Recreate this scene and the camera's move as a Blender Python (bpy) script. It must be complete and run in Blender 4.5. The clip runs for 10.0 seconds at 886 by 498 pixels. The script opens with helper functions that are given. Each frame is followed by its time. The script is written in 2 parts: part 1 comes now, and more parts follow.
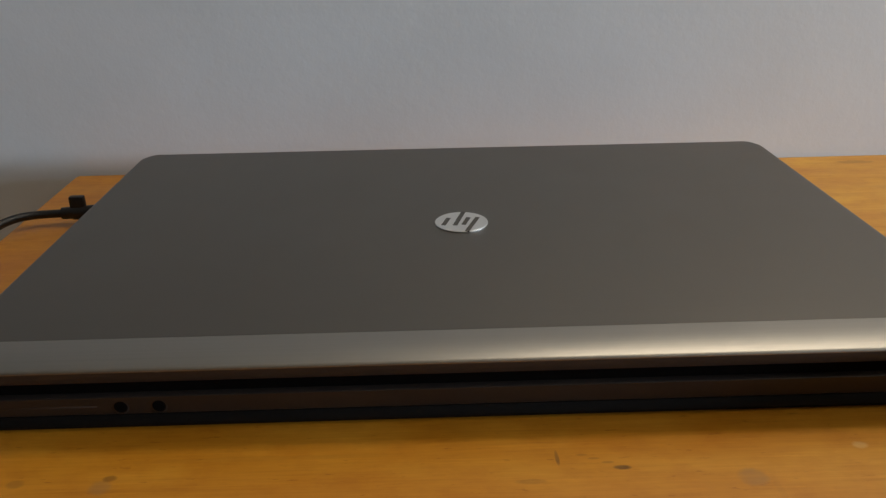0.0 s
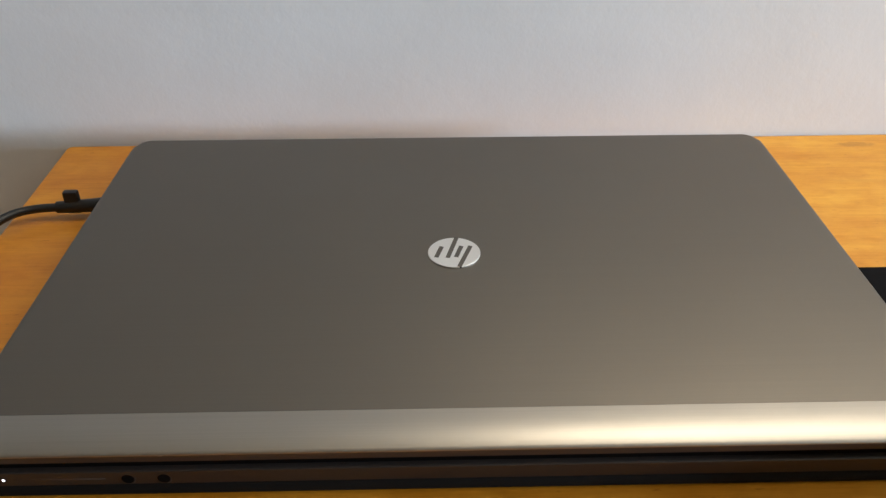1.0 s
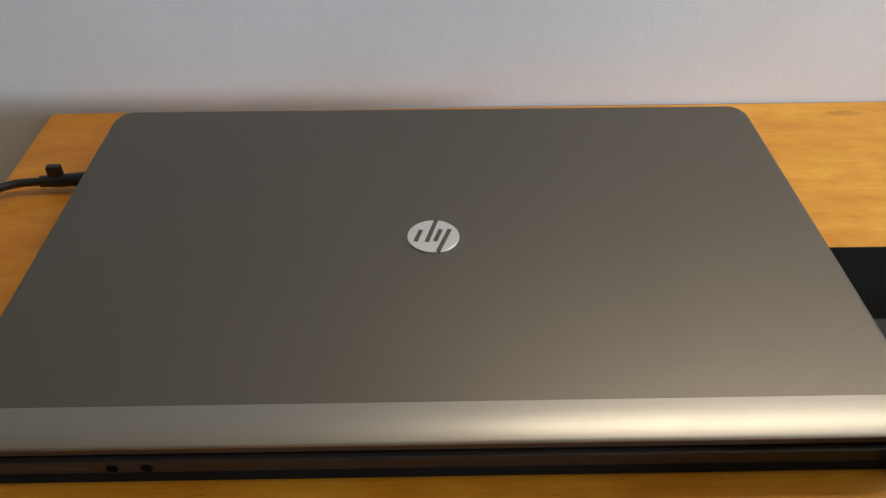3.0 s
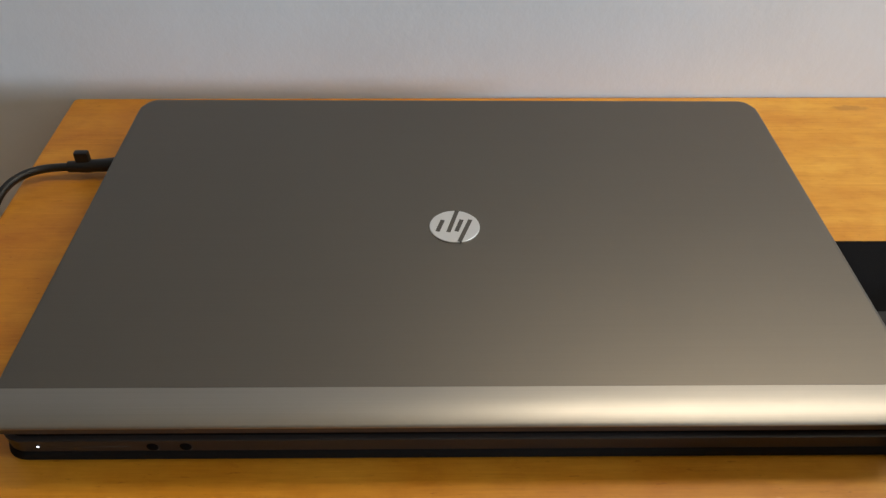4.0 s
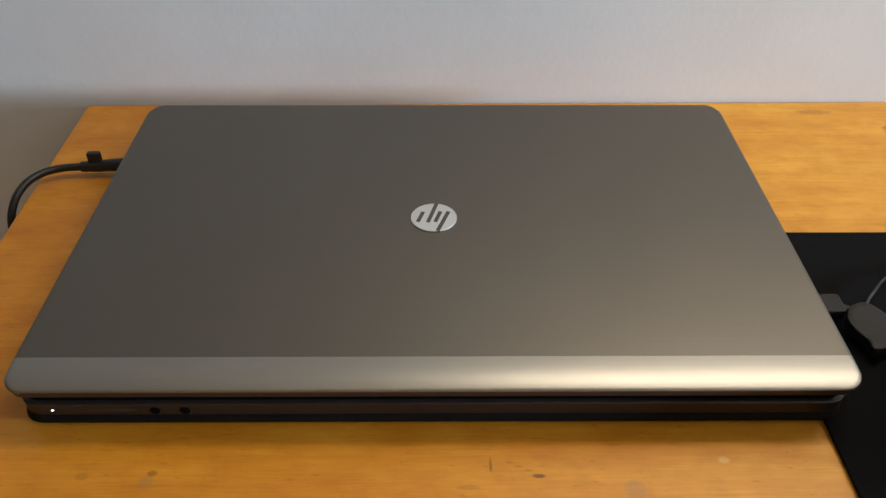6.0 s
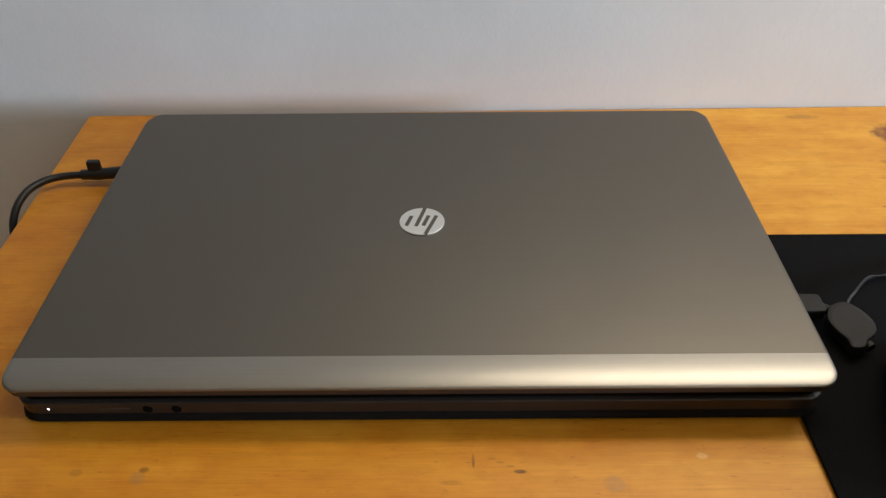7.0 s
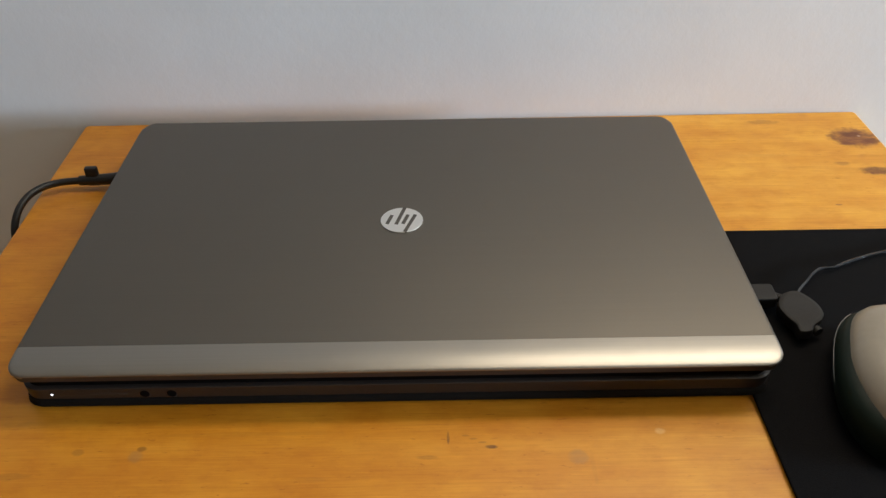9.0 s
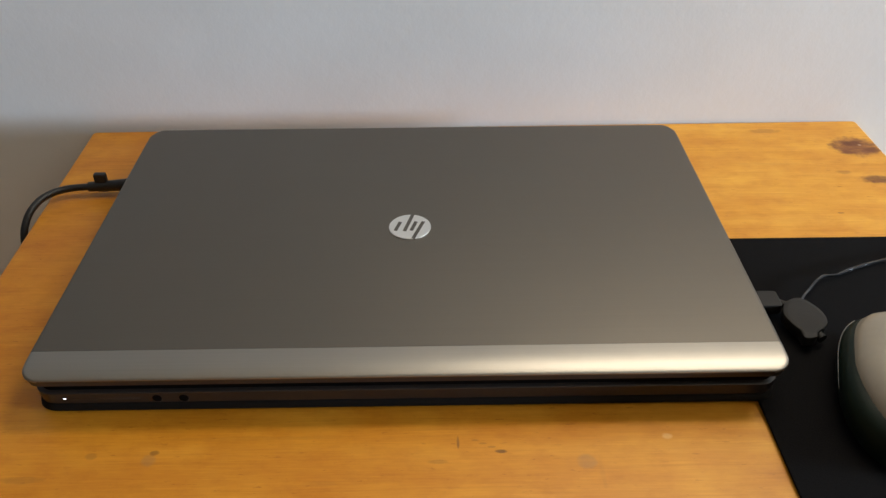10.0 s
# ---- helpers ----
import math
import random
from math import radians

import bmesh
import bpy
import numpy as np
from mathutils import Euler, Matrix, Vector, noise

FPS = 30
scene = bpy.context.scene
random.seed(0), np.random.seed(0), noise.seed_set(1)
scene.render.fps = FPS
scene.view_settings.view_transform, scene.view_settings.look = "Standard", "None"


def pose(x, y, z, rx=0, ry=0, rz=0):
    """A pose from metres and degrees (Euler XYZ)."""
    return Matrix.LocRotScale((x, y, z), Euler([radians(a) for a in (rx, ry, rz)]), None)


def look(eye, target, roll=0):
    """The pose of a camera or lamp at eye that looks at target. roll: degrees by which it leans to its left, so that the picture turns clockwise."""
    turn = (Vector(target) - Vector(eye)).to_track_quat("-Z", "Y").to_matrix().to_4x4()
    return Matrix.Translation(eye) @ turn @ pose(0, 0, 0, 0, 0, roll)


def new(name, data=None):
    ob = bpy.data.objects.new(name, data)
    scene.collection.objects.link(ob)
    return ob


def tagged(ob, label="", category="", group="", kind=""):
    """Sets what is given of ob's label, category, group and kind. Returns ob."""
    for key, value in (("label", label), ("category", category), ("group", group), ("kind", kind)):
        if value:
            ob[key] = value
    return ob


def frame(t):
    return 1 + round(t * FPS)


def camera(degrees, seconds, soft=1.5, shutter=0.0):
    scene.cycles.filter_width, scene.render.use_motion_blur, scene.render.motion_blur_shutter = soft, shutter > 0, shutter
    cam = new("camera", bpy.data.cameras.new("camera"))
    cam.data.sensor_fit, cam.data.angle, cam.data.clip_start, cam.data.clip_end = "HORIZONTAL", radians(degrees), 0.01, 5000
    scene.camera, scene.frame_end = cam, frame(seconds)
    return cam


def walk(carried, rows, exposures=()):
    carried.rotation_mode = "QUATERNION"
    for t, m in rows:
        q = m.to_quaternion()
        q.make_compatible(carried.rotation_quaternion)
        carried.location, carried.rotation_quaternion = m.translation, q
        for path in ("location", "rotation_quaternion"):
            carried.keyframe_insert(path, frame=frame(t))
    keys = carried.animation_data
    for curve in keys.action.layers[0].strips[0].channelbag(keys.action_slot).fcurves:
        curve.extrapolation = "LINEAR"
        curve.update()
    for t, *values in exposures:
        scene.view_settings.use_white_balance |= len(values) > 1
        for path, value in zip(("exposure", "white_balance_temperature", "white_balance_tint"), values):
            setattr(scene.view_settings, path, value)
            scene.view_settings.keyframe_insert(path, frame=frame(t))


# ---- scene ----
cam = camera(57.37, 10.0, soft=1.4)
PATH = [
    (0.0, (-0.0183, -0.2623, 0.1895), (-0.0111, 0.1022, 0.0300), -1.01),
    (0.2, (-0.0162, -0.2525, 0.2225), (-0.0112, 0.1225, 0.0300), -0.64),
    (0.5, (-0.0123, -0.2383, 0.2508), (-0.0107, 0.1341, 0.0300), -0.72),
    (0.7, (-0.0129, -0.2317, 0.2533), (-0.0088, 0.1356, 0.0300), -0.61),
    (1.0, (-0.0135, -0.2218, 0.2743), (-0.0064, 0.1388, 0.0300), -0.14),
    (1.5, (-0.0092, -0.2055, 0.2966), (-0.0037, 0.1369, 0.0300), -0.57),
    (2.0, (-0.0071, -0.2022, 0.2993), (-0.0021, 0.1346, 0.0300), -0.61),
    (2.5, (-0.0053, -0.2040, 0.2970), (0.0023, 0.1270, 0.0300), -0.19),
    (2.7, (-0.0008, -0.2064, 0.2972), (0.0054, 0.1251, 0.0300), -0.28),
    (3.8, (-0.0126, -0.2104, 0.3113), (-0.0042, 0.1212, 0.0300), 0.70),
    (4.0, (-0.0159, -0.2167, 0.3135), (-0.0073, 0.1155, 0.0300), 0.90),
    (4.5, (-0.0122, -0.2307, 0.3175), (-0.0058, 0.1052, 0.0300), 0.91),
    (5.0, (-0.0049, -0.2468, 0.3220), (0.0012, 0.0994, 0.0300), 0.75),
    (5.5, (0.0006, -0.2525, 0.3243), (0.0039, 0.1011, 0.0300), 0.25),
    (5.7, (0.0005, -0.2542, 0.3257), (0.0040, 0.1032, 0.0300), 0.27),
    (6.8, (0.0106, -0.2681, 0.3289), (0.0106, 0.1061, 0.0300), -0.34),
    (7.0, (0.0145, -0.2691, 0.3302), (0.0123, 0.1074, 0.0300), -0.62),
    (7.5, (0.0199, -0.2703, 0.3295), (0.0175, 0.1086, 0.0300), -0.90),
    (8.0, (0.0197, -0.2789, 0.3309), (0.0183, 0.1030, 0.0300), -0.83),
    (8.5, (0.0178, -0.2911, 0.3369), (0.0189, 0.1035, 0.0300), -0.59),
    (9.0, (0.0231, -0.3023, 0.3412), (0.0261, 0.1030, 0.0300), -0.62),
    (9.5, (0.0210, -0.3079, 0.3434), (0.0253, 0.1035, 0.0300), -0.41),
    (10.0, (0.0155, -0.3066, 0.3444), (0.0210, 0.1101, 0.0300), -0.26),
]
EXPOSURES = [(0.0, -0.78), (0.4, -0.16), (1.0, 0.04), (2.0, -0.23), (4.5, -0.24), (7.0, -0.13), (10.0, -0.12)]
walk(cam, [(t, look(e, g, r)) for t, e, g, r in PATH], EXPOSURES)

# ---- light: a warm pendant lamp overhead, cool daylight from a window in the east wall ----
FLOOR_Z, CEIL_Z = -0.72, 1.70
NORTH_Y, SOUTH_Y, WEST_X, EAST_X = 0.3338, -3.8, -1.8, 4.02
WIN_Y, WIN_Z = (-1.42, -0.42), (0.34, 0.72)     # the window's opening in the east wall

world = bpy.data.worlds.new("sky")
scene.world = world
world.use_nodes = True
wt = world.node_tree
sky = wt.nodes.new("ShaderNodeTexSky")
sky.sky_type, sky.sun_disc = "NISHITA", False
sky.sun_elevation, sky.sun_rotation = radians(35), radians(200)
wt.links.new(sky.outputs[0], wt.nodes["Background"].inputs[0])
wt.nodes["Background"].inputs[1].default_value = 0.08


def area(name, m, sx, sy, watts, colour, shape="RECTANGLE"):
    li = bpy.data.lights.new(name, "AREA")
    li.shape, li.size, li.size_y, li.energy, li.color = shape, sx, sy, watts, colour
    ob = new(name, li)
    ob.matrix_world = m
    return ob


# a long pendant that shines down on the table
area("pendant_downlight", look((0.40, 0.245, 0.74), (0.40, 0.23, 0.0)), 0.56, 0.12, 3.75, (1.0, 0.88, 0.71))
# added fill, no real lamp: shines up to warm the room off the ceiling
area("ceiling_fill", look((0.40, 0.245, 0.76), (0.40, 0.25, 1.7)), 0.56, 0.12, 2.4, (1.0, 0.78, 0.50))
area("window_daylight", look((EAST_X + 0.02, -0.92, 0.53), (0.0, 0.20, 0.06)), WIN_Y[1] - WIN_Y[0] - 0.05, WIN_Z[1] - WIN_Z[0] - 0.04, 258, (0.645, 0.80, 1.0))


# ---- materials ----
def material(name):
    m = bpy.data.materials.new(name)
    m.use_nodes = True
    return m, m.node_tree.nodes, m.node_tree.links, m.node_tree.nodes["Principled BSDF"]


def ramp(nodes, stops):
    r = nodes.new("ShaderNodeValToRGB")
    while len(r.color_ramp.elements) < len(stops):
        r.color_ramp.elements.new(0.5)
    for e, (p, c) in zip(r.color_ramp.elements, stops):
        e.position, e.color = p, (*c, 1)
    return r


def tex_noise(nodes, links, scale, detail=4, rough=0.55, vec=None):
    n = nodes.new("ShaderNodeTexNoise")
    n.inputs["Scale"].default_value, n.inputs["Detail"].default_value, n.inputs["Roughness"].default_value = scale, detail, rough
    if vec:
        links.new(vec, n.inputs["Vector"])
    return n


def mapped(nodes, links, scale=(1, 1, 1), loc=(0, 0, 0)):
    c, mp = nodes.new("ShaderNodeTexCoord"), nodes.new("ShaderNodeMapping")
    links.new(c.outputs["Object"], mp.inputs["Vector"])
    mp.inputs["Scale"].default_value, mp.inputs["Location"].default_value = scale, loc
    return mp.outputs["Vector"]


def math_node(nodes, links, op, a, b=None):
    n = nodes.new("ShaderNodeMath")
    n.operation = op
    for i, v in enumerate((a, b)):
        if v is None:
            continue
        if isinstance(v, (int, float)):
            n.inputs[i].default_value = v
        else:
            links.new(v, n.inputs[i])
    return n.outputs[0]


def mix(nodes, links, fac, a, b, mode="MIX"):
    n = nodes.new("ShaderNodeMix")
    n.data_type, n.blend_type = "RGBA", mode
    for sock, v in ((n.inputs[0], fac), (n.inputs[6], a), (n.inputs[7], b)):
        if isinstance(v, (int, float)):
            sock.default_value = v
        elif isinstance(v, tuple):
            sock.default_value = (*v, 1)
        else:
            links.new(v, sock)
    return n.outputs[2]


def bump(nodes, links, bsdf, height, strength, dist):
    b = nodes.new("ShaderNodeBump")
    b.inputs["Strength"].default_value, b.inputs["Distance"].default_value = strength, dist
    links.new(height, b.inputs["Height"])
    links.new(b.outputs[0], bsdf.inputs["Normal"])


def simple(name, colour, rough=0.5, metal=0.0, vary=0.12, scale=60, relief=0.0, spec=0.5, stretch=(1, 1, 1)):
    """A plain surface with fine uneven tone, gloss and relief."""
    m, n, l, b = material(name)
    vec = mapped(n, l, stretch)
    fine, broad = tex_noise(n, l, scale, 5, 0.6, vec), tex_noise(n, l, scale * 0.11, 3, 0.5, vec)
    lo, hi = tuple(c * (1 - vary) for c in colour), tuple(min(1, c * (1 + vary)) for c in colour)
    r1 = ramp(n, [(0.3, lo), (0.7, hi)])
    l.new(fine.outputs[0], r1.inputs[0])
    r2 = ramp(n, [(0.3, (1 - vary,) * 3), (0.75, (1, 1, 1))])
    l.new(broad.outputs[0], r2.inputs[0])
    l.new(mix(n, l, 1.0, r1.outputs[0], r2.outputs[0], "MULTIPLY"), b.inputs["Base Color"])
    l.new(math_node(n, l, "ADD", math_node(n, l, "MULTIPLY", broad.outputs[0], 0.12), rough - 0.06), b.inputs["Roughness"])
    b.inputs["Metallic"].default_value = metal
    b.inputs["Specular IOR Level"].default_value = spec
    if relief:
        bump(n, l, b, fine.outputs[0], 0.4, relief)
    return m


def wood_material():
    """Amber-varnished pine: grain along x, growth-ring bands, knots, dents and small stains."""
    m, n, l, b = material("varnished_pine")
    c = n.new("ShaderNodeTexCoord").outputs["Object"]
    sep = n.new("ShaderNodeSeparateXYZ")
    l.new(c, sep.inputs[0])
    warp = tex_noise(n, l, 1.0, 2, 0.5, mapped(n, l, (3.5, 10, 10)))
    yw = math_node(n, l, "ADD", sep.outputs[1], math_node(n, l, "MULTIPLY", warp.outputs[0], 0.035))
    comb = n.new("ShaderNodeCombineXYZ")
    l.new(math_node(n, l, "MULTIPLY", sep.outputs[0], 0.05), comb.inputs[0])
    l.new(yw, comb.inputs[1])
    l.new(math_node(n, l, "MULTIPLY", sep.outputs[2], 0.6), comb.inputs[2])
    rings = tex_noise(n, l, 60, 3, 0.5, comb.outputs[0])
    fibre = tex_noise(n, l, 1.0, 4, 0.65, mapped(n, l, (40, 900, 400)))
    cloud = tex_noise(n, l, 1.0, 3, 0.55, mapped(n, l, (17, 34, 10), (3.1, 1.7, 0)))
    base = ramp(n, [(0.18, (0.540, 0.203, 0.012)), (0.5, (0.590, 0.239, 0.017)), (0.82, (0.625, 0.270, 0.024))])
    l.new(rings.outputs[0], base.inputs[0])
    tone = ramp(n, [(0.30, (0.88, 0.80, 0.62)), (0.70, (1.06, 1.12, 1.25))])
    l.new(cloud.outputs[0], tone.inputs[0])
    col = mix(n, l, 1.0, base.outputs[0], tone.outputs[0], "MULTIPLY")
    fr = ramp(n, [(0.33, (0.93, 0.90, 0.84)), (0.58, (1, 1, 1))])
    l.new(fibre.outputs[0], fr.inputs[0])
    col = mix(n, l, 1.0, col, fr.outputs[0], "MULTIPLY")
    pale = tex_noise(n, l, 1.0, 5, 0.7, mapped(n, l, (22, 420, 200), (7.7, 2.3, 0)))
    pr = ramp(n, [(0.50, (1.0, 1.0, 1.0)), (0.72, (1.10, 1.15, 1.35))])
    l.new(pale.outputs[0], pr.inputs[0])
    col = mix(n, l, 1.0, col, pr.outputs[0], "MULTIPLY")
    mottle = tex_noise(n, l, 1.0, 4, 0.65, mapped(n, l, (48, 85, 60), (1.3, 4.1, 0)))
    mo = ramp(n, [(0.32, (0.90, 0.85, 0.74)), (0.52, (1.0, 1.0, 1.0)), (0.72, (1.03, 1.06, 1.12))])
    l.new(mottle.outputs[0], mo.inputs[0])
    col = mix(n, l, 1.0, col, mo.outputs[0], "MULTIPLY")
    # thin dark grain lines, broken along their length
    lines = tex_noise(n, l, 1.0, 3, 0.6, mapped(n, l, (9, 330, 120), (5.3, 0.7, 0)))
    lr = ramp(n, [(0.56, (1.0, 1.0, 1.0)), (0.72, (0.91, 0.86, 0.75))])
    l.new(lines.outputs[0], lr.inputs[0])
    col = mix(n, l, 1.0, col, lr.outputs[0], "MULTIPLY")
    # short dark pores and dents
    pores = tex_noise(n, l, 1.0, 3, 0.6, mapped(n, l, (110, 420, 200), (2.9, 6.1, 0)))
    po = ramp(n, [(0.64, (1.0, 1.0, 1.0)), (0.74, (0.74, 0.64, 0.48))])
    l.new(pores.outputs[0], po.inputs[0])
    col = mix(n, l, 1.0, col, po.outputs[0], "MULTIPLY")
    # paler, yellower tint towards the table's east side: light there put into the colour
    east_light = n.new("ShaderNodeMapRange")
    east_light.interpolation_type = "SMOOTHSTEP"
    l.new(math_node(n, l, "ADD", sep.outputs[0], math_node(n, l, "MULTIPLY", warp.outputs[0], 0.12)), east_light.inputs[0])
    east_light.inputs[1].default_value, east_light.inputs[2].default_value = 0.10, 0.36
    col = mix(n, l, 1.0, col, mix(n, l, east_light.outputs[0], (1.05, 1.035, 0.93), (1.04, 1.22, 1.85)), "MULTIPLY")
    ragged = tex_noise(n, l, 160, 3, 0.6, c)
    fleck = tex_noise(n, l, 1.0, 4, 0.6, mapped(n, l, (120, 260, 200)))
    # knots, marks and one painted glint: x, y, half length, half width, strength, colour
    marks = [
        (0.3715, 0.2862, 0.0205, 0.0165, 0.95, (0.170, 0.056, 0.018)),
        (0.3715, 0.2915, 0.0095, 0.0042, 0.85, (0.105, 0.028, 0.008)),
        (0.3850, 0.2810, 0.0075, 0.0050, 0.80, (0.115, 0.030, 0.008)),
        (0.3545, 0.2900, 0.0055, 0.0032, 0.70, (0.130, 0.040, 0.014)),
        (0.3630, 0.2765, 0.0070, 0.0022, 0.70, (0.140, 0.045, 0.014)),
        # bright glint on the knot, painted as a pale spot
        (0.3770, 0.2890, 0.0016, 0.0014, 0.80, (0.420, 0.300, 0.220)),
        (0.3690, 0.2345, 0.0150, 0.0062, 0.85, (0.110, 0.034, 0.012)),
        (0.3457, 0.2460, 0.0065, 0.0030, 0.45, (0.200, 0.080, 0.020)),
        (0.3199, 0.1886, 0.0028, 0.0011, 0.70, (0.150, 0.060, 0.020)),
        (0.3050, 0.3150, 0.0140, 0.0042, 0.45, (0.220, 0.090, 0.022)),
        (0.2890, 0.2600, 0.0300, 0.0022, 0.14, (0.250, 0.100, 0.022)),
        (-0.1362, -0.0314, 0.0042, 0.0040, 0.32, (0.290, 0.180, 0.085)),
        (-0.1342, -0.0268, 0.0028, 0.0018, 0.60, (0.170, 0.065, 0.014)),
        (-0.1671, -0.0284, 0.0032, 0.0024, 0.36, (0.210, 0.090, 0.020)),
        (-0.1980, -0.0430, 0.0120, 0.0024, 0.30, (0.220, 0.085, 0.016)),
        (0.0944, -0.0360, 0.0055, 0.0048, 0.42, (0.300, 0.165, 0.070)),
        (0.1010, -0.0430, 0.0014, 0.0110, 0.10, (0.220, 0.100, 0.020)),
        (0.0268, -0.0224, 0.0008, 0.0042, 0.70, (0.200, 0.080, 0.018)),
        (0.0494, -0.0289, 0.0034, 0.0013, 0.85, (0.120, 0.050, 0.012)),
        (0.0157, -0.0351, 0.0056, 0.0015, 0.35, (0.240, 0.095, 0.016)),
        (0.0360, -0.0212, 0.0022, 0.0007, 0.45, (0.230, 0.095, 0.016)),
        (0.0402, -0.0234, 0.0024, 0.0007, 0.40, (0.230, 0.095, 0.016)),
        (0.0446, -0.0258, 0.0024, 0.0007, 0.45, (0.230, 0.095, 0.016)),
        (-0.0450, -0.0480, 0.0100, 0.0018, 0.15, (0.240, 0.095, 0.018)),
        (0.1399, -0.0202, 0.0030, 0.0022, 0.45, (0.780, 0.520, 0.230)),
        (-0.0800, -0.0180, 0.0500, 0.0016, 0.12, (0.250, 0.100, 0.018)),
    ]
    for x, y, rx, ry, k, colour in marks:
        dx = math_node(n, l, "DIVIDE", math_node(n, l, "SUBTRACT", sep.outputs[0], x), rx)
        dy = math_node(n, l, "DIVIDE", math_node(n, l, "SUBTRACT", sep.outputs[1], y), ry)
        d2 = math_node(n, l, "ADD", math_node(n, l, "MULTIPLY", dx, dx), math_node(n, l, "MULTIPLY", dy, dy))
        d2 = math_node(n, l, "ADD", d2, math_node(n, l, "MULTIPLY", math_node(n, l, "SUBTRACT", ragged.outputs[0], 0.5), 1.6))
        mr = n.new("ShaderNodeMapRange")
        mr.interpolation_type = "SMOOTHSTEP"
        l.new(d2, mr.inputs[0])
        mr.inputs[1].default_value, mr.inputs[2].default_value, mr.inputs[3].default_value, mr.inputs[4].default_value = 0.25, 1.35, k, 0.0
        fac = math_node(n, l, "MULTIPLY", mr.outputs[0], math_node(n, l, "ADD", math_node(n, l, "MULTIPLY", fleck.outputs[0], 0.9), 0.5))
        n_clamp = n.new("ShaderNodeClamp")
        l.new(fac, n_clamp.inputs[0])
        col = mix(n, l, n_clamp.outputs[0], col, colour)
    l.new(col, b.inputs["Base Color"])
    l.new(math_node(n, l, "ADD", math_node(n, l, "MULTIPLY", cloud.outputs[0], 0.2), 0.32), b.inputs["Roughness"])
    b.inputs["Specular IOR Level"].default_value = 0.35
    bump(n, l, b, math_node(n, l, "ADD", rings.outputs[0], math_node(n, l, "MULTIPLY", fibre.outputs[0], 0.4)), 0.15, 0.0006)
    return m


def wall_material():
    """White emulsion with a rolled, slightly dimpled texture."""
    m, n, l, b = material("white_wall_paint")
    c = n.new("ShaderNodeTexCoord").outputs["Object"]
    stipple, lumps, blotch = tex_noise(n, l, 420, 3, 0.55, c), tex_noise(n, l, 120, 3, 0.5, c), tex_noise(n, l, 7, 4, 0.55, c)
    r = ramp(n, [(0.3, (0.74, 0.735, 0.72)), (0.7, (0.80, 0.80, 0.79))])
    l.new(blotch.outputs[0], r.inputs[0])
    l.new(r.outputs[0], b.inputs["Base Color"])
    b.inputs["Roughness"].default_value = 0.75
    b.inputs["Specular IOR Level"].default_value = 0.25
    bump(n, l, b, math_node(n, l, "ADD", math_node(n, l, "MULTIPLY", stipple.outputs[0], 0.35), lumps.outputs[0]), 0.16, 0.0010)
    return m


def metal_material(name, colour, rough, streak):
    """Brushed aluminium: fine streaks along x, faint smudges in the gloss."""
    m, n, l, b = material(name)
    br = tex_noise(n, l, 1.0, 4, 0.6, mapped(n, l, (6, 2200, 900)))
    sm = tex_noise(n, l, 14, 4, 0.6, mapped(n, l))
    r = ramp(n, [(0.3, tuple(v * (1 - streak) for v in colour)), (0.7, tuple(v * (1 + streak) for v in colour))])
    l.new(br.outputs[0], r.inputs[0])
    l.new(r.outputs[0], b.inputs["Base Color"])
    b.inputs["Metallic"].default_value = 1.0
    rr = math_node(n, l, "ADD", math_node(n, l, "MULTIPLY", sm.outputs[0], 0.10), rough - 0.05)
    l.new(math_node(n, l, "ADD", rr, math_node(n, l, "MULTIPLY", br.outputs[0], 0.06)), b.inputs["Roughness"])
    bump(n, l, b, br.outputs[0], 0.10, 0.0002)
    return m


WOOD = wood_material()
WALL = wall_material()
# unseen walls, kept dark so that little light bounces back to the table
DULL = simple("dim_unseen_wall", (0.11, 0.088, 0.07), 0.8, vary=0.05, scale=30, relief=0.001)
# unseen ceiling, its beige chosen to send warm light down
CEILING = simple("warm_bounce_ceiling", (0.66, 0.57, 0.43), 0.8, vary=0.03, scale=30, relief=0.001)
FLOORING = simple("brown_floor", (0.46, 0.26, 0.10), 0.5, vary=0.25, scale=25, stretch=(1, 8, 1))
LID = metal_material("dark_brushed_aluminium", (0.170, 0.152, 0.126), 0.37, 0.03)
SILVER = metal_material("silver_brushed_aluminium", (0.320, 0.300, 0.266), 0.37, 0.04)
BADGE = metal_material("satin_badge_metal", (0.74, 0.73, 0.70), 0.38, 0.03)
LIP = simple("dark_lid_edge", (0.042, 0.034, 0.028), 0.55, 0.0, vary=0.10, scale=300, spec=0.3)
# rubber black; also paints the dark of the lid gap and socket holes
RUBBER_AND_RECESS = simple("black_rubber_and_recess", (0.005, 0.0045, 0.004), 0.95, vary=0.2, scale=300, spec=0.02)
# underside plastic, its colour blackened to hold the shade below the body
BOTTOM_SHADE = simple("shaded_underside_plastic", (0.006, 0.005, 0.004), 0.7, vary=0.15, scale=400, spec=0.15)
BASE = simple("dark_grey_case_plastic", (0.024, 0.018, 0.015), 0.38, vary=0.10, scale=500, spec=0.4)
SLIT = simple("badge_slit_dark", (0.060, 0.053, 0.043), 0.6, 0.0, vary=0.1, scale=300)
CABLE = simple("black_cable_sheath", (0.010, 0.010, 0.011), 0.45, vary=0.2, scale=400, relief=0.0002)
PAD = simple("black_pad_cloth", (0.0030, 0.0026, 0.0028), 0.95, vary=0.25, scale=1500, relief=0.0006, spec=0.12)
PLUG = simple("grey_plug_plastic", (0.0105, 0.0090, 0.0074), 0.55, vary=0.1, scale=300, relief=0.0002, spec=0.25)
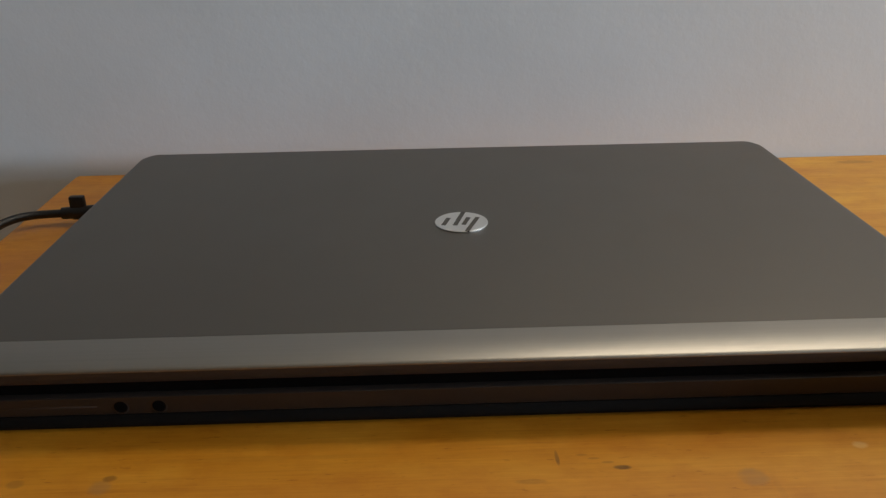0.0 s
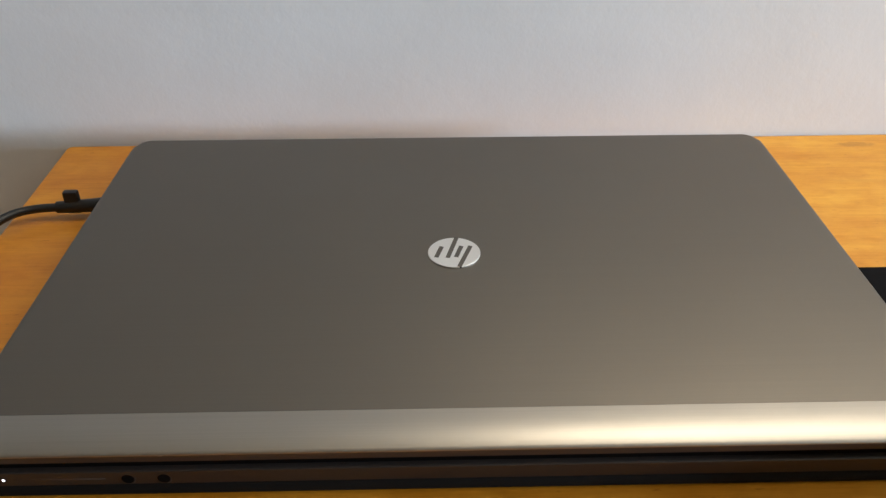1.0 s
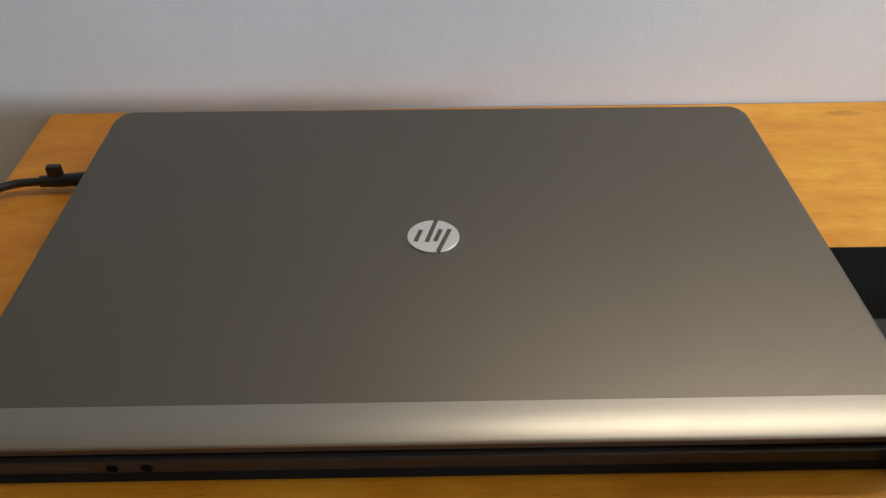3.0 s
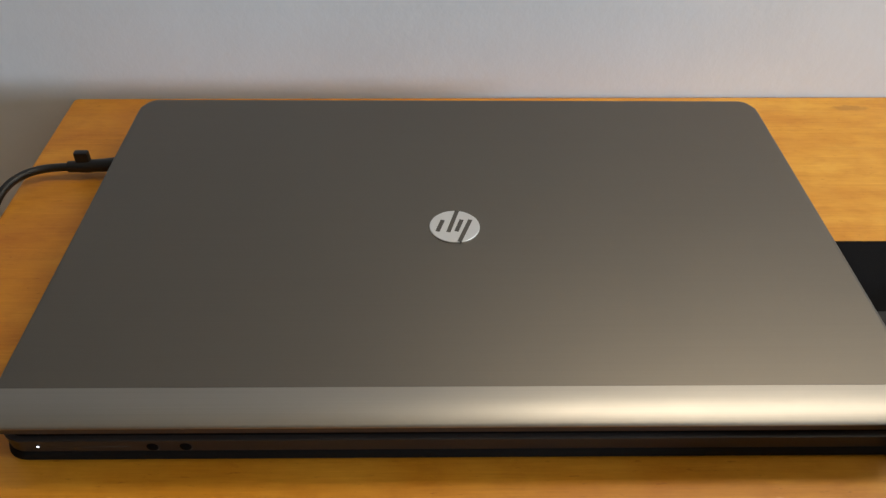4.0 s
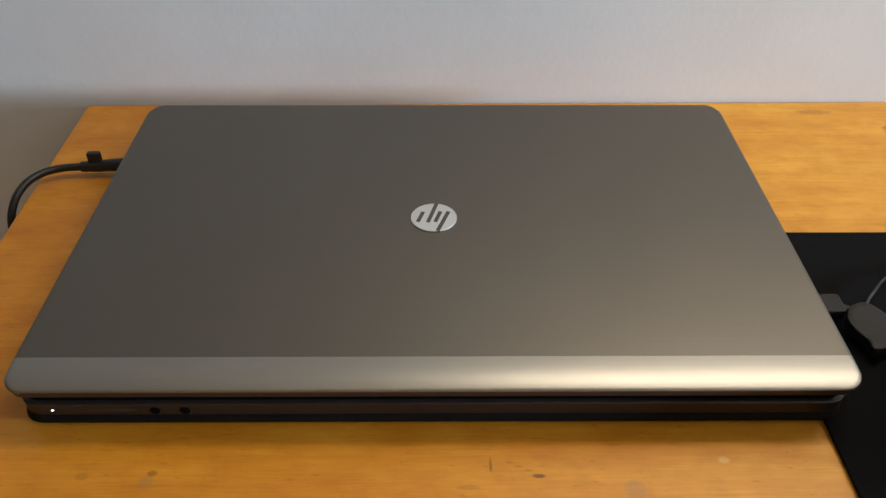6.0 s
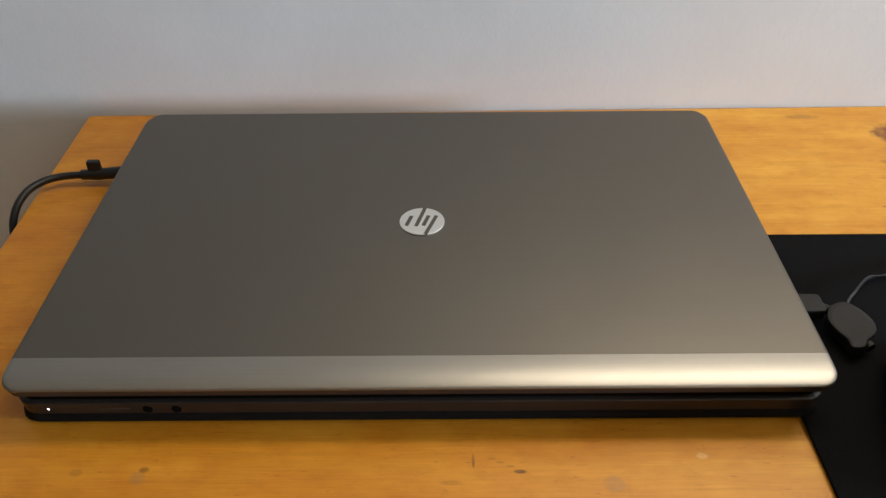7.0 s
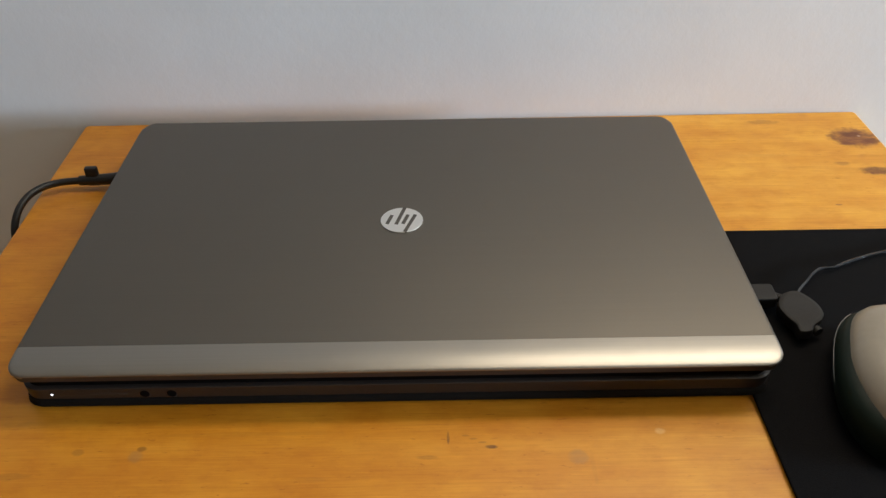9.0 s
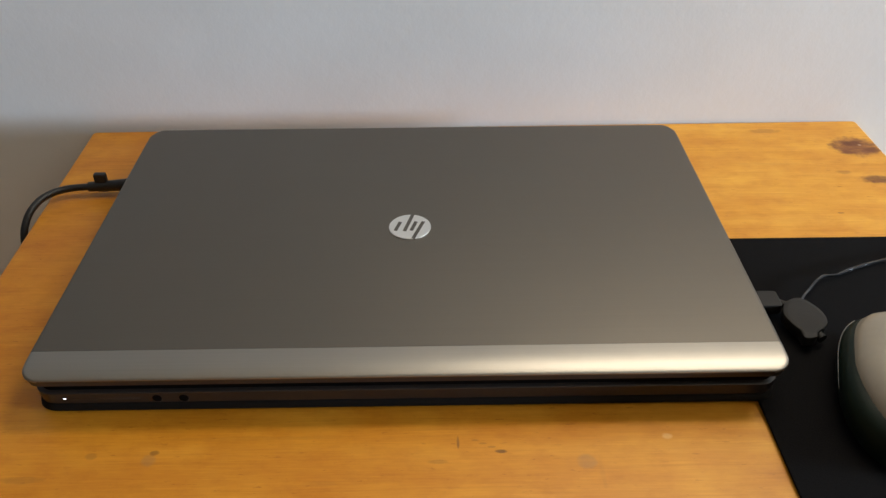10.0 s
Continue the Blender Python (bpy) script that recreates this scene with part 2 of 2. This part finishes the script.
WIRE = simple("grey_wire_sheath", (0.006, 0.006, 0.0065), 0.12, vary=0.3, scale=120, relief=0.0012)
MOUSE_TOP = simple("cream_mouse_plastic", (0.24, 0.215, 0.172), 0.33, vary=0.04, scale=200)
MOUSE_SIDE = simple("dark_green_mouse_plastic", (0.007, 0.013, 0.009), 0.5, vary=0.15, scale=200, spec=0.12)
LED_ON, _n, _l, _b = material("lit_led")
_b.inputs["Emission Color"].default_value, _b.inputs["Emission Strength"].default_value = (0.80, 0.88, 1.0, 1), 6.0


# ---- mesh helpers ----
def link_mesh(name, bm, mat, smooth=True):
    bmesh.ops.recalc_face_normals(bm, faces=bm.faces)
    me = bpy.data.meshes.new(name)
    bm.to_mesh(me)
    bm.free()
    me.materials.append(mat)
    if smooth:
        me.shade_smooth()
        me.set_sharp_from_angle(angle=radians(38))
        for p in me.polygons:
            if len(p.vertices) > 8:          # wide end caps stay flat
                p.use_smooth = False
    return new(name, me)


def part(name, bm, mat, parent, label="", smooth=True):
    ob = link_mesh(name, bm, mat, smooth)
    ob.parent = parent
    if label:
        tagged(ob, label)
    return ob


def thing(name, label, category, at=(0, 0, 0), turn=0.0, group=""):
    ob = new(name)
    ob.matrix_world = pose(*at, 0, 0, turn)
    ob.empty_display_size = 0.05
    return tagged(ob, label, category, group)


def box_mesh(a, b, bevel=0.0, seg=2):
    bm = bmesh.new()
    bmesh.ops.create_cube(bm, size=1)
    for v in bm.verts:
        v.co = [a[i] + (b[i] - a[i]) * (v.co[i] + 0.5) for i in range(3)]
    if bevel:
        bmesh.ops.bevel(bm, geom=bm.edges[:], offset=bevel, segments=seg, affect="EDGES", profile=0.6)
    return bm


def rounded(x0, x1, y0, y1, rf, rb, seg=10):
    """Corner-rounded rectangle, counter-clockwise from the front left; rf, rb: front and back radii."""
    pts = []
    for cx, cy, r, a0 in ((x0 + rf, y0 + rf, rf, 180), (x1 - rf, y0 + rf, rf, 270), (x1 - rb, y1 - rb, rb, 0), (x0 + rb, y1 - rb, rb, 90)):
        for i in range(seg + 1):
            a = radians(a0 + 90 * i / seg)
            pts.append((cx + r * math.cos(a), cy + r * math.sin(a)))
    return pts


def loft(loops, cap_low=True, cap_high=True):
    """Closed skin over loops of (x, y, z) points of equal count."""
    bm = bmesh.new()
    rows = [[bm.verts.new(p) for p in lp] for lp in loops]
    for a, b in zip(rows, rows[1:]):
        for i in range(len(a)):
            j = (i + 1) % len(a)
            bm.faces.new((a[i], a[j], b[j], b[i]))
    if cap_low:
        bm.faces.new(rows[0][::-1])
    if cap_high:
        bm.faces.new(rows[-1])
    return bm


def slab(x0, x1, y0, y1, z0, z1, r, edge, seg=8):
    """A rounded plate with softened upper and lower edges."""
    loops = []
    for z, d in ((z0, edge), (z0 + edge * 0.3, edge * 0.3), (z0 + edge, 0), (z1 - edge, 0), (z1 - edge * 0.3, edge * 0.3), (z1, edge)):
        loops.append([(x, y, z) for x, y in rounded(x0 + d, x1 - d, y0 + d, y1 - d, max(r - d, 1e-4), max(r - d, 1e-4), seg)])
    return loft(loops)


def tube(points, radius, seg=10, sub=6):
    """A round cord through the points, smoothly curved, with capped ends."""
    P = [Vector(p) for p in points]
    P = [P[0] * 2 - P[1]] + P + [P[-1] * 2 - P[-2]]
    path = []
    for i in range(1, len(P) - 2):
        for k in range(sub):
            t = k / sub
            a, b, c, d = P[i - 1], P[i], P[i + 1], P[i + 2]
            path.append(0.5 * ((2 * b) + (c - a) * t + (2 * a - 5 * b + 4 * c - d) * t * t + (3 * b - a - 3 * c + d) * t ** 3))
    path.append(P[-2])
    loops, side = [], Vector((0, 0, 1))
    for i, p in enumerate(path):
        tan = (path[min(i + 1, len(path) - 1)] - path[max(i - 1, 0)]).normalized()
        u = (side - tan * side.dot(tan)).normalized()
        side, v = u, tan.cross(u)
        rad = radius(i / (len(path) - 1)) if callable(radius) else radius
        loops.append([p + rad * (u * math.cos(2 * math.pi * k / seg) + v * math.sin(2 * math.pi * k / seg)) for k in range(seg)])
    return loft(loops)


def disc(cx, cy, cz, r, h, axis="z", seg=40, bevel=0.0002):
    """A short round stud along an axis, its outer edge softened."""
    loops = []
    for hh, rr in ((0, r), (h - bevel, r), (h, r - bevel)):
        lp = []
        for k in range(seg):
            a, b = rr * math.cos(2 * math.pi * k / seg), rr * math.sin(2 * math.pi * k / seg)
            lp.append((cx + a, cy + b, cz + hh) if axis == "z" else (cx + a, cy - hh, cz + b))
        loops.append(lp)
    return loft(loops)


# ---- the room ----
def structure(name, a, b, mat, label, category):
    return tagged(link_mesh(name, box_mesh(a, b), mat, False), label, category, kind="structure")


T = 0.12
structure("wall_north", (WEST_X - T, NORTH_Y, FLOOR_Z), (EAST_X + T, NORTH_Y + T, CEIL_Z), WALL, "white painted wall with a fine dimpled texture behind the table", "wall")
structure("wall_south", (WEST_X - T, SOUTH_Y - T, FLOOR_Z), (EAST_X + T, SOUTH_Y, CEIL_Z), DULL, "unseen grey-brown wall across the room, dark to cut bounced light", "wall")
structure("wall_west", (WEST_X - T, SOUTH_Y, FLOOR_Z), (WEST_X, NORTH_Y, CEIL_Z), DULL, "unseen grey-brown side wall, dark to cut bounced light", "wall")
# east wall, with the window's opening through it
bm = bmesh.new()
for a, b in (((SOUTH_Y, FLOOR_Z), (WIN_Y[0], CEIL_Z)), ((WIN_Y[0], FLOOR_Z), (WIN_Y[1], WIN_Z[0])), ((WIN_Y[0], WIN_Z[1]), (WIN_Y[1], CEIL_Z)), ((WIN_Y[1], FLOOR_Z), (NORTH_Y, CEIL_Z))):
    tmp = bpy.data.meshes.new("tmp")
    piece = box_mesh((EAST_X, a[0], a[1]), (EAST_X + T, b[0], b[1]))
    piece.to_mesh(tmp)
    piece.free()
    bm.from_mesh(tmp)
    bpy.data.meshes.remove(tmp)
tagged(link_mesh("wall_east", bm, DULL, False), "unseen grey-brown wall, dark to cut bounced light, pierced by a window opening", "wall", kind="structure")
structure("floor", (WEST_X - T, SOUTH_Y - T, FLOOR_Z - 0.05), (EAST_X + T, NORTH_Y + T, FLOOR_Z), FLOORING, "brown wooden floor of the room", "floor")
structure("ceiling", (WEST_X - T, SOUTH_Y - T, CEIL_Z), (EAST_X + T, NORTH_Y + T, CEIL_Z + 0.05), CEILING, "unseen beige ceiling, tinted to bounce warm light", "ceiling")


# ---- the table ----
def build_table():
    t = thing("wooden_table", "small amber-varnished pine table with dark knots", "table", (0, 0, FLOOR_Z))
    up = -FLOOR_Z
    x0, x1, y0, y1 = -0.2822, 0.3920, -0.240, 0.3270
    bm = slab(x0, x1, y0, y1, -0.024, 0.0, 0.004, 0.0022, 4)
    bmesh.ops.rotate(bm, verts=bm.verts, cent=(x0, y1, 0), matrix=Matrix.Rotation(radians(0.5), 3, "Z"))
    top = part("tabletop", bm, WOOD, t, "knotty amber-varnished pine top")
    top.location.z = up
    for sx, sy in ((x0 + 0.05, y0 + 0.05), (x1 - 0.05, y0 + 0.05), (x0 + 0.05, y1 - 0.05), (x1 - 0.05, y1 - 0.05)):
        part("leg", box_mesh((sx - 0.02, sy - 0.02, 0), (sx + 0.02, sy + 0.02, up - 0.024), 0.003), WOOD, t)
    # unseen rails, added to stop low daylight reaching the wall beneath the top
    for a, b in (((x0 + 0.07, y0 + 0.04), (x1 - 0.07, y0 + 0.06)), ((x0 + 0.07, y1 - 0.06), (x1 - 0.07, y1 - 0.04)),
                 ((x0 + 0.04, y0 + 0.07), (x0 + 0.06, y1 - 0.07)), ((x1 - 0.06, y0 + 0.07), (x1 - 0.04, y1 - 0.07))):
        part("light_block_rail", box_mesh((*a, up - 0.124), (*b, up - 0.024), 0.002), WOOD, t)
    return t


build_table()

# ---- the laptop ----
W2, D, H = 0.2080, 0.2710, 0.0316     # half width, depth and height of the closed lid
FRONT_Y = -0.0012                     # the lid's foremost edge
STRIP_Y = 0.0189                      # where the dark panel meets the silver front strip
FRONT_R, BACK_R = 0.0095, 0.0125


def half_width(y):
    if y < FRONT_Y + FRONT_R:
        return W2 - FRONT_R + math.sqrt(max(0.0, FRONT_R ** 2 - (FRONT_R + FRONT_Y - y) ** 2))
    if y > D - BACK_R:
        return W2 - BACK_R + math.sqrt(max(0.0, BACK_R ** 2 - (y - D + BACK_R) ** 2))
    return W2


def edge_drop(d, r=0.0020, h=0.0010):
    u = min(1.0, max(0.0, d / r))
    return h * (1 - math.sqrt(1 - (1 - u) ** 2))


def skin(ys, height, below):
    """The lid's shell over rows of y, with a rim that goes down to the height below(y)."""
    cols = [-1 + 0.5 * (1 - math.cos(math.pi * k / 12)) * 0.06 for k in range(12)]
    cols += [-0.94 + 1.88 * k / 46 for k in range(47)] + [-c for c in cols[::-1]]
    bm, rows = bmesh.new(), []
    for y in ys:
        w, row = half_width(y), []
        for c in cols:
            x = c * w
            row.append(bm.verts.new((x, y, height(y) - edge_drop(w - abs(x)))))
        rows.append(row)
    for a, b in zip(rows, rows[1:]):
        for i in range(len(a) - 1):
            bm.faces.new((a[i], a[i + 1], b[i + 1], b[i]))
    rim = [v for e in bm.edges if e.is_boundary for v in e.verts]
    low = {v: bm.verts.new((v.co.x, v.co.y, min(v.co.z - 1e-5, below(v.co.y)))) for v in dict.fromkeys(rim)}
    for e in [e for e in bm.edges if e.is_boundary and all(v in low for v in e.verts)]:
        a, b = e.verts
        bm.faces.new((a, b, low[b], low[a]))
    return bm


def strip_height(y):
    u = (STRIP_Y - y) / (STRIP_Y - FRONT_Y)
    return H - 0.00005 - 0.0025 * u ** 3.0 - edge_drop(y - FRONT_Y, 0.0012, 0.0006)


def build_laptop():
    t = thing("laptop", "closed dark grey aluminium laptop with silver front strip", "laptop")
    n = 40
    ys = [STRIP_Y + 0.0001 + (D - 0.004 - STRIP_Y) * k / n for k in range(n)]
    ys += [D - 0.004 + 0.004 * math.sin(math.pi / 2 * k / 8) for k in range(9)]
    part("lid_panel", skin(ys, lambda y: H - edge_drop(D - y), lambda y: 0.0235), LID, t, "dark grey brushed aluminium lid panel")
    ys = [FRONT_Y + (STRIP_Y - FRONT_Y) * (1 - math.cos(math.pi / 2 * k / 30)) for k in range(31)]
    part("lid_strip", skin(ys, strip_height, lambda y: 0.0282), SILVER, t, "rounded silver front strip of the lid")
    part("edge_chip", box_mesh((-0.1215, FRONT_Y - 0.0001, 0.0280), (-0.1200, FRONT_Y + 0.0009, 0.0285), 0.0002), SILVER, t, "tiny bright chip in the strip's edge")
    # dark edge of the lid below the silver
    lip = [[(x, y, z) for x, y in rounded(-W2 + d, W2 - d, FRONT_Y + d, D - d, FRONT_R - d, BACK_R - d)] for z, d in ((0.0224, 0.0026), (0.0232, 0.0016), (0.0281, 0.0002))]
    part("lid_edge", loft(lip), LIP, t, "dark edge of the lid")
    # recessed black band between lid and body, the gap's shade put into its colour
    gap_fill = [[(x, y, z) for x, y in rounded(-W2 + 0.0040, W2 - 0.0040, 0.0050, D - 0.006, 0.009, 0.010)] for z in (0.0150, 0.0226)]
    part("lid_gap_shade", loft(gap_fill), RUBBER_AND_RECESS, t, "black band filling the shaded gap below the lid")
    # body, sloping inwards to its underside
    def tray(profile):
        return loft([[(x, y, z) for x, y in rounded(-W2 + d * 0.6, W2 - d * 0.6, d, D - d * 0.6, 0.011, 0.012)] for z, d in profile])
    part("body", tray(((0.0066, 0.0038), (0.0072, 0.0030), (0.0148, 0.0025), (0.0154, 0.0032), (0.0158, 0.0050))), BASE, t, "dark grey plastic body with sloping sides")
    # cover brought forward and near-black, taking in shade at the laptop's foot
    part("shaded_bottom_cover", tray(((0.0009, 0.0060), (0.0013, 0.0026), (0.0030, 0.0016), (0.0050, 0.0020), (0.0065, 0.0034))), BOTTOM_SHADE, t, "black plastic underside, darkened for the shade beneath the body")
    for x in (-0.17, 0.17):
        for y in (0.035, 0.235):
            part("rubber_foot", slab(x - 0.014, x + 0.014, y - 0.004, y + 0.004, 0.0, 0.0045, 0.003, 0.0006), RUBBER_AND_RECESS, t)
    # round badge with slanted slits
    cx, cy, r, zb = -0.0006, 0.1324, 0.0139, H - 0.0002
    badge = part("badge", disc(cx, cy, zb, r, 0.0009, seg=56), BADGE, t, "round satin metal badge with slanted slits")
    for (ux, uy), (vx, vy), w in (((0.12, 0.985), (-0.26, -0.38), 0.17), ((-0.47, 0.38), (-0.69, -0.34), 0.17), ((0.29, 0.40), (0.06, -0.34), 0.17),
                                  ((0.64, 0.40), (0.16, -0.975), 0.17)):
        a, b = Vector((cx + ux * r, cy + uy * r, 0)), Vector((cx + vx * r, cy + vy * r, 0))
        d = (b - a).normalized()
        s = Vector((-d.y, d.x, 0)) * w * r * 0.5
        z0, z1 = zb + 0.0004, zb + 0.00102
        loops = [[(p.x, p.y, z) for p in (a - s, b - s, b + s, a + s)] for z in (z0, z1)]
        part("badge_slit", loft(loops), SLIT, badge, smooth=False)
    # front of the body: lit power light, card slot, two audio sockets
    part("power_light", disc(-0.1890, 0.0036, 0.0108, 0.0006, 0.0010, "y", 14), LED_ON, t, "small lit white power light")
    part("card_slot", slab(-0.1850, -0.1475, 0.0027, 0.0060, 0.0104, 0.0112, 0.0003, 0.0001, 2), LIP, t, "memory card slot")
    for x in (-0.1384, -0.1237):
        sock = part("audio_socket", disc(x, 0.0036, 0.0105, 0.0032, 0.0009, "y", 28), BASE, t, "round audio socket")
        part("socket_hole", disc(x, 0.0029, 0.0105, 0.0027, 0.0003, "y", 20), RUBBER_AND_RECESS, sock)
    return t


build_laptop()


# ---- power lead on the side of the laptop ----
def build_power_lead():
    t = thing("power_lead", "black laptop power lead hanging over the table edge", "cable", (-0.245, 0.2205, 0.0))
    o = Vector((0.245, -0.2205, 0))
    def mv(pts):
        return [Vector(p) + o for p in pts]
    part("cord", tube(mv([(-0.243, 0.2245, 0.0080), (-0.255, 0.2240, 0.0080), (-0.266, 0.2210, 0.0084), (-0.2750, 0.2135, 0.0090), (-0.2820, 0.2025, 0.0076), (-0.2865, 0.1900, 0.0010),
                          (-0.2890, 0.1815, -0.0140), (-0.2900, 0.1775, -0.050), (-0.2900, 0.180, -0.18), (-0.286, 0.19, -0.40), (-0.285, 0.20, -0.66), (-0.30, 0.20, -0.714), (-0.36, 0.18, -0.7165)]), 0.0027), CABLE, t)
    part("plug", tube(mv([(-0.192, 0.2275, 0.0100), (-0.212, 0.2265, 0.0094), (-0.228, 0.2255, 0.0086), (-0.2500, 0.2245, 0.0080)]), lambda u: 0.0056 - 0.0018 * u, 14), CABLE, t, "black barrel plug")
    part("cord_tab", box_mesh(*[tuple(Vector(p) + o) for p in ((-0.2445, 0.2235, 0.0035), (-0.2353, 0.2285, 0.0190))], 0.0014), CABLE, t, "black upright strap tab")
    return t


build_power_lead()


# ---- mouse pad, plug, wire and mouse ----
def build_pad():
    t = thing("mouse_pad", "black cloth mouse pad lying partly beneath the laptop", "mouse pad")
    part("rubber_base", slab(0.1968, 0.3854, -0.1194, 0.1539, 0.0002, 0.0014, 0.004, 0.0003, 5), RUBBER_AND_RECESS, t)
    part("cloth_top", slab(0.1962, 0.3860, -0.1200, 0.1545, 0.0014, 0.0030, 0.004, 0.0006, 5), PAD, t, "black woven cloth surface")
    return t


def build_usb():
    t = thing("usb_plug", "grey plastic plug with an oval grip in the laptop's side", "plug", (0.2, 0.077, 0.0))
    o = Vector((-0.2, -0.077, 0))
    z = 0.0138
    bm = slab(0.2000, 0.2312, 0.0690, 0.0838, 0.0062, z, 0.0022, 0.0009, 5)
    bmesh.ops.translate(bm, verts=bm.verts, vec=o)
    part("housing", bm, PLUG, t, "grey plug housing")
    # oval grip, wide behind and narrowing to a stub in front
    outline = [(0.2322, 0.0710), (0.2372, 0.0755), (0.2440, 0.0770), (0.2490, 0.0725), (0.2530, 0.0645), (0.2535, 0.0560), (0.2500, 0.0500), (0.2440, 0.0455), (0.2410, 0.0408),
               (0.2342, 0.0405), (0.2335, 0.0470), (0.2305, 0.0535), (0.2288, 0.0625)]
    k = len(outline)
    grip = []
    for i in range(k):
        a, b, c, d = (Vector(outline[(i + j) % k]) for j in (-1, 0, 1, 2))
        for u in (0, 0.25, 0.5, 0.75):
            grip.append(0.5 * (2 * b + (c - a) * u + (2 * a - 5 * b + 4 * c - d) * u * u + (3 * b - a - 3 * c + d) * u ** 3))
    cx, cy = sum(p[0] for p in grip) / len(grip), sum(p[1] for p in grip) / len(grip)
    loops = []
    for zz, sc in ((0.0060, 0.93), (0.0072, 1.0), (0.0128, 1.0), (0.0135, 0.975), (z, 0.92), (z + 0.0002, 0.80)):
        loops.append([Vector((cx + (x - cx) * sc, cy + (y - cy) * sc, zz)) + o for x, y in grip])
    part("grip", loft(loops), PLUG, t, "oval grey plastic grip")
    part("neck", tube([Vector(p) + o for p in ((0.2290, 0.0770, 0.0098), (0.2330, 0.0745, 0.0098), (0.2370, 0.0720, 0.0098))], 0.0028), PLUG, t)
    part("nub", tube([Vector(p) + o for p in ((0.2440, 0.0500, 0.0092), (0.2460, 0.0465, 0.0090), (0.2470, 0.0440, 0.0088))], 0.0030, 12), PLUG, t, "small round grey stub")
    part("wire", tube([Vector(p) + o for p in ((0.2465, 0.0780, 0.0090), (0.2515, 0.0850, 0.0078), (0.2585, 0.0930, 0.0062), (0.2660, 0.1010, 0.0066), (0.2735, 0.1065, 0.0064), (0.2830, 0.1085, 0.0056),
                       (0.2930, 0.1130, 0.0062), (0.3060, 0.1190, 0.0054), (0.3190, 0.1230, 0.0056), (0.3420, 0.1300, 0.0050), (0.3700, 0.1420, 0.0050), (0.3900, 0.1500, 0.0040), (0.4010, 0.1530, -0.010), (0.4030, 0.154, -0.06), (0.402, 0.15, -0.25))], 0.0011, 8), WIRE, t, "shiny grey wire")
    return t


def build_mouse():
    t = thing("computer_mouse", "cream and dark green computer mouse on the pad", "mouse", (0.2720, -0.0030, 0.0030), -20)
    def shell(zs, width, length, rear):
        loops = []
        for z, k in zs:
            loop = []
            for i in range(56):
                a = 2 * math.pi * i / 56
                c, q = math.cos(a), math.sin(a)
                e = 0.55 if q > 0 else rear
                c, q = math.copysign(abs(c) ** e, c), math.copysign(abs(q) ** e, q)
                taper = 1 - 0.10 * max(0.0, q) ** 2
                loop.append((width * k * c * taper, length * (0.4 + 0.6 * k) * q, z - 0.006 * (q * k) ** 2))
            loops.append(loop)
        return loft(loops)
    part("lower_shell", shell([(0.0065, 0.90), (0.0072, 0.97), (0.0120, 1.0), (0.0180, 0.985), (0.0225, 0.94), (0.0250, 0.86), (0.0255, 0.70)], 0.0345, 0.0530, 0.90), MOUSE_SIDE, t, "dark green glossy lower shell")
    part("top_shell", shell([(0.0205, 0.95), (0.0225, 0.99), (0.0262, 0.97), (0.0305, 0.88), (0.0340, 0.74), (0.0362, 0.54), (0.0373, 0.32), (0.0376, 0.10)], 0.0295, 0.0510, 1.20), MOUSE_TOP, t, "cream plastic top shell")
    line = []
    for k in range(10):
        a, z = radians(128 + 62 * k / 9), 0.0205 - 0.0080 * k / 9
        e = 0.55 if a < math.pi else 0.90
        c, q = -abs(math.cos(a)) ** e, math.copysign(abs(math.sin(a)) ** e, math.sin(a))
        line.append((0.0342 * c * (1 - 0.10 * max(0.0, q) ** 2), 0.0527 * q, z - 0.006 * q * q))
    part("side_trim", tube(line, 0.0003, 6), SILVER, t, "thin pale trim line")
    return t


build_pad()
build_usb()
build_mouse()
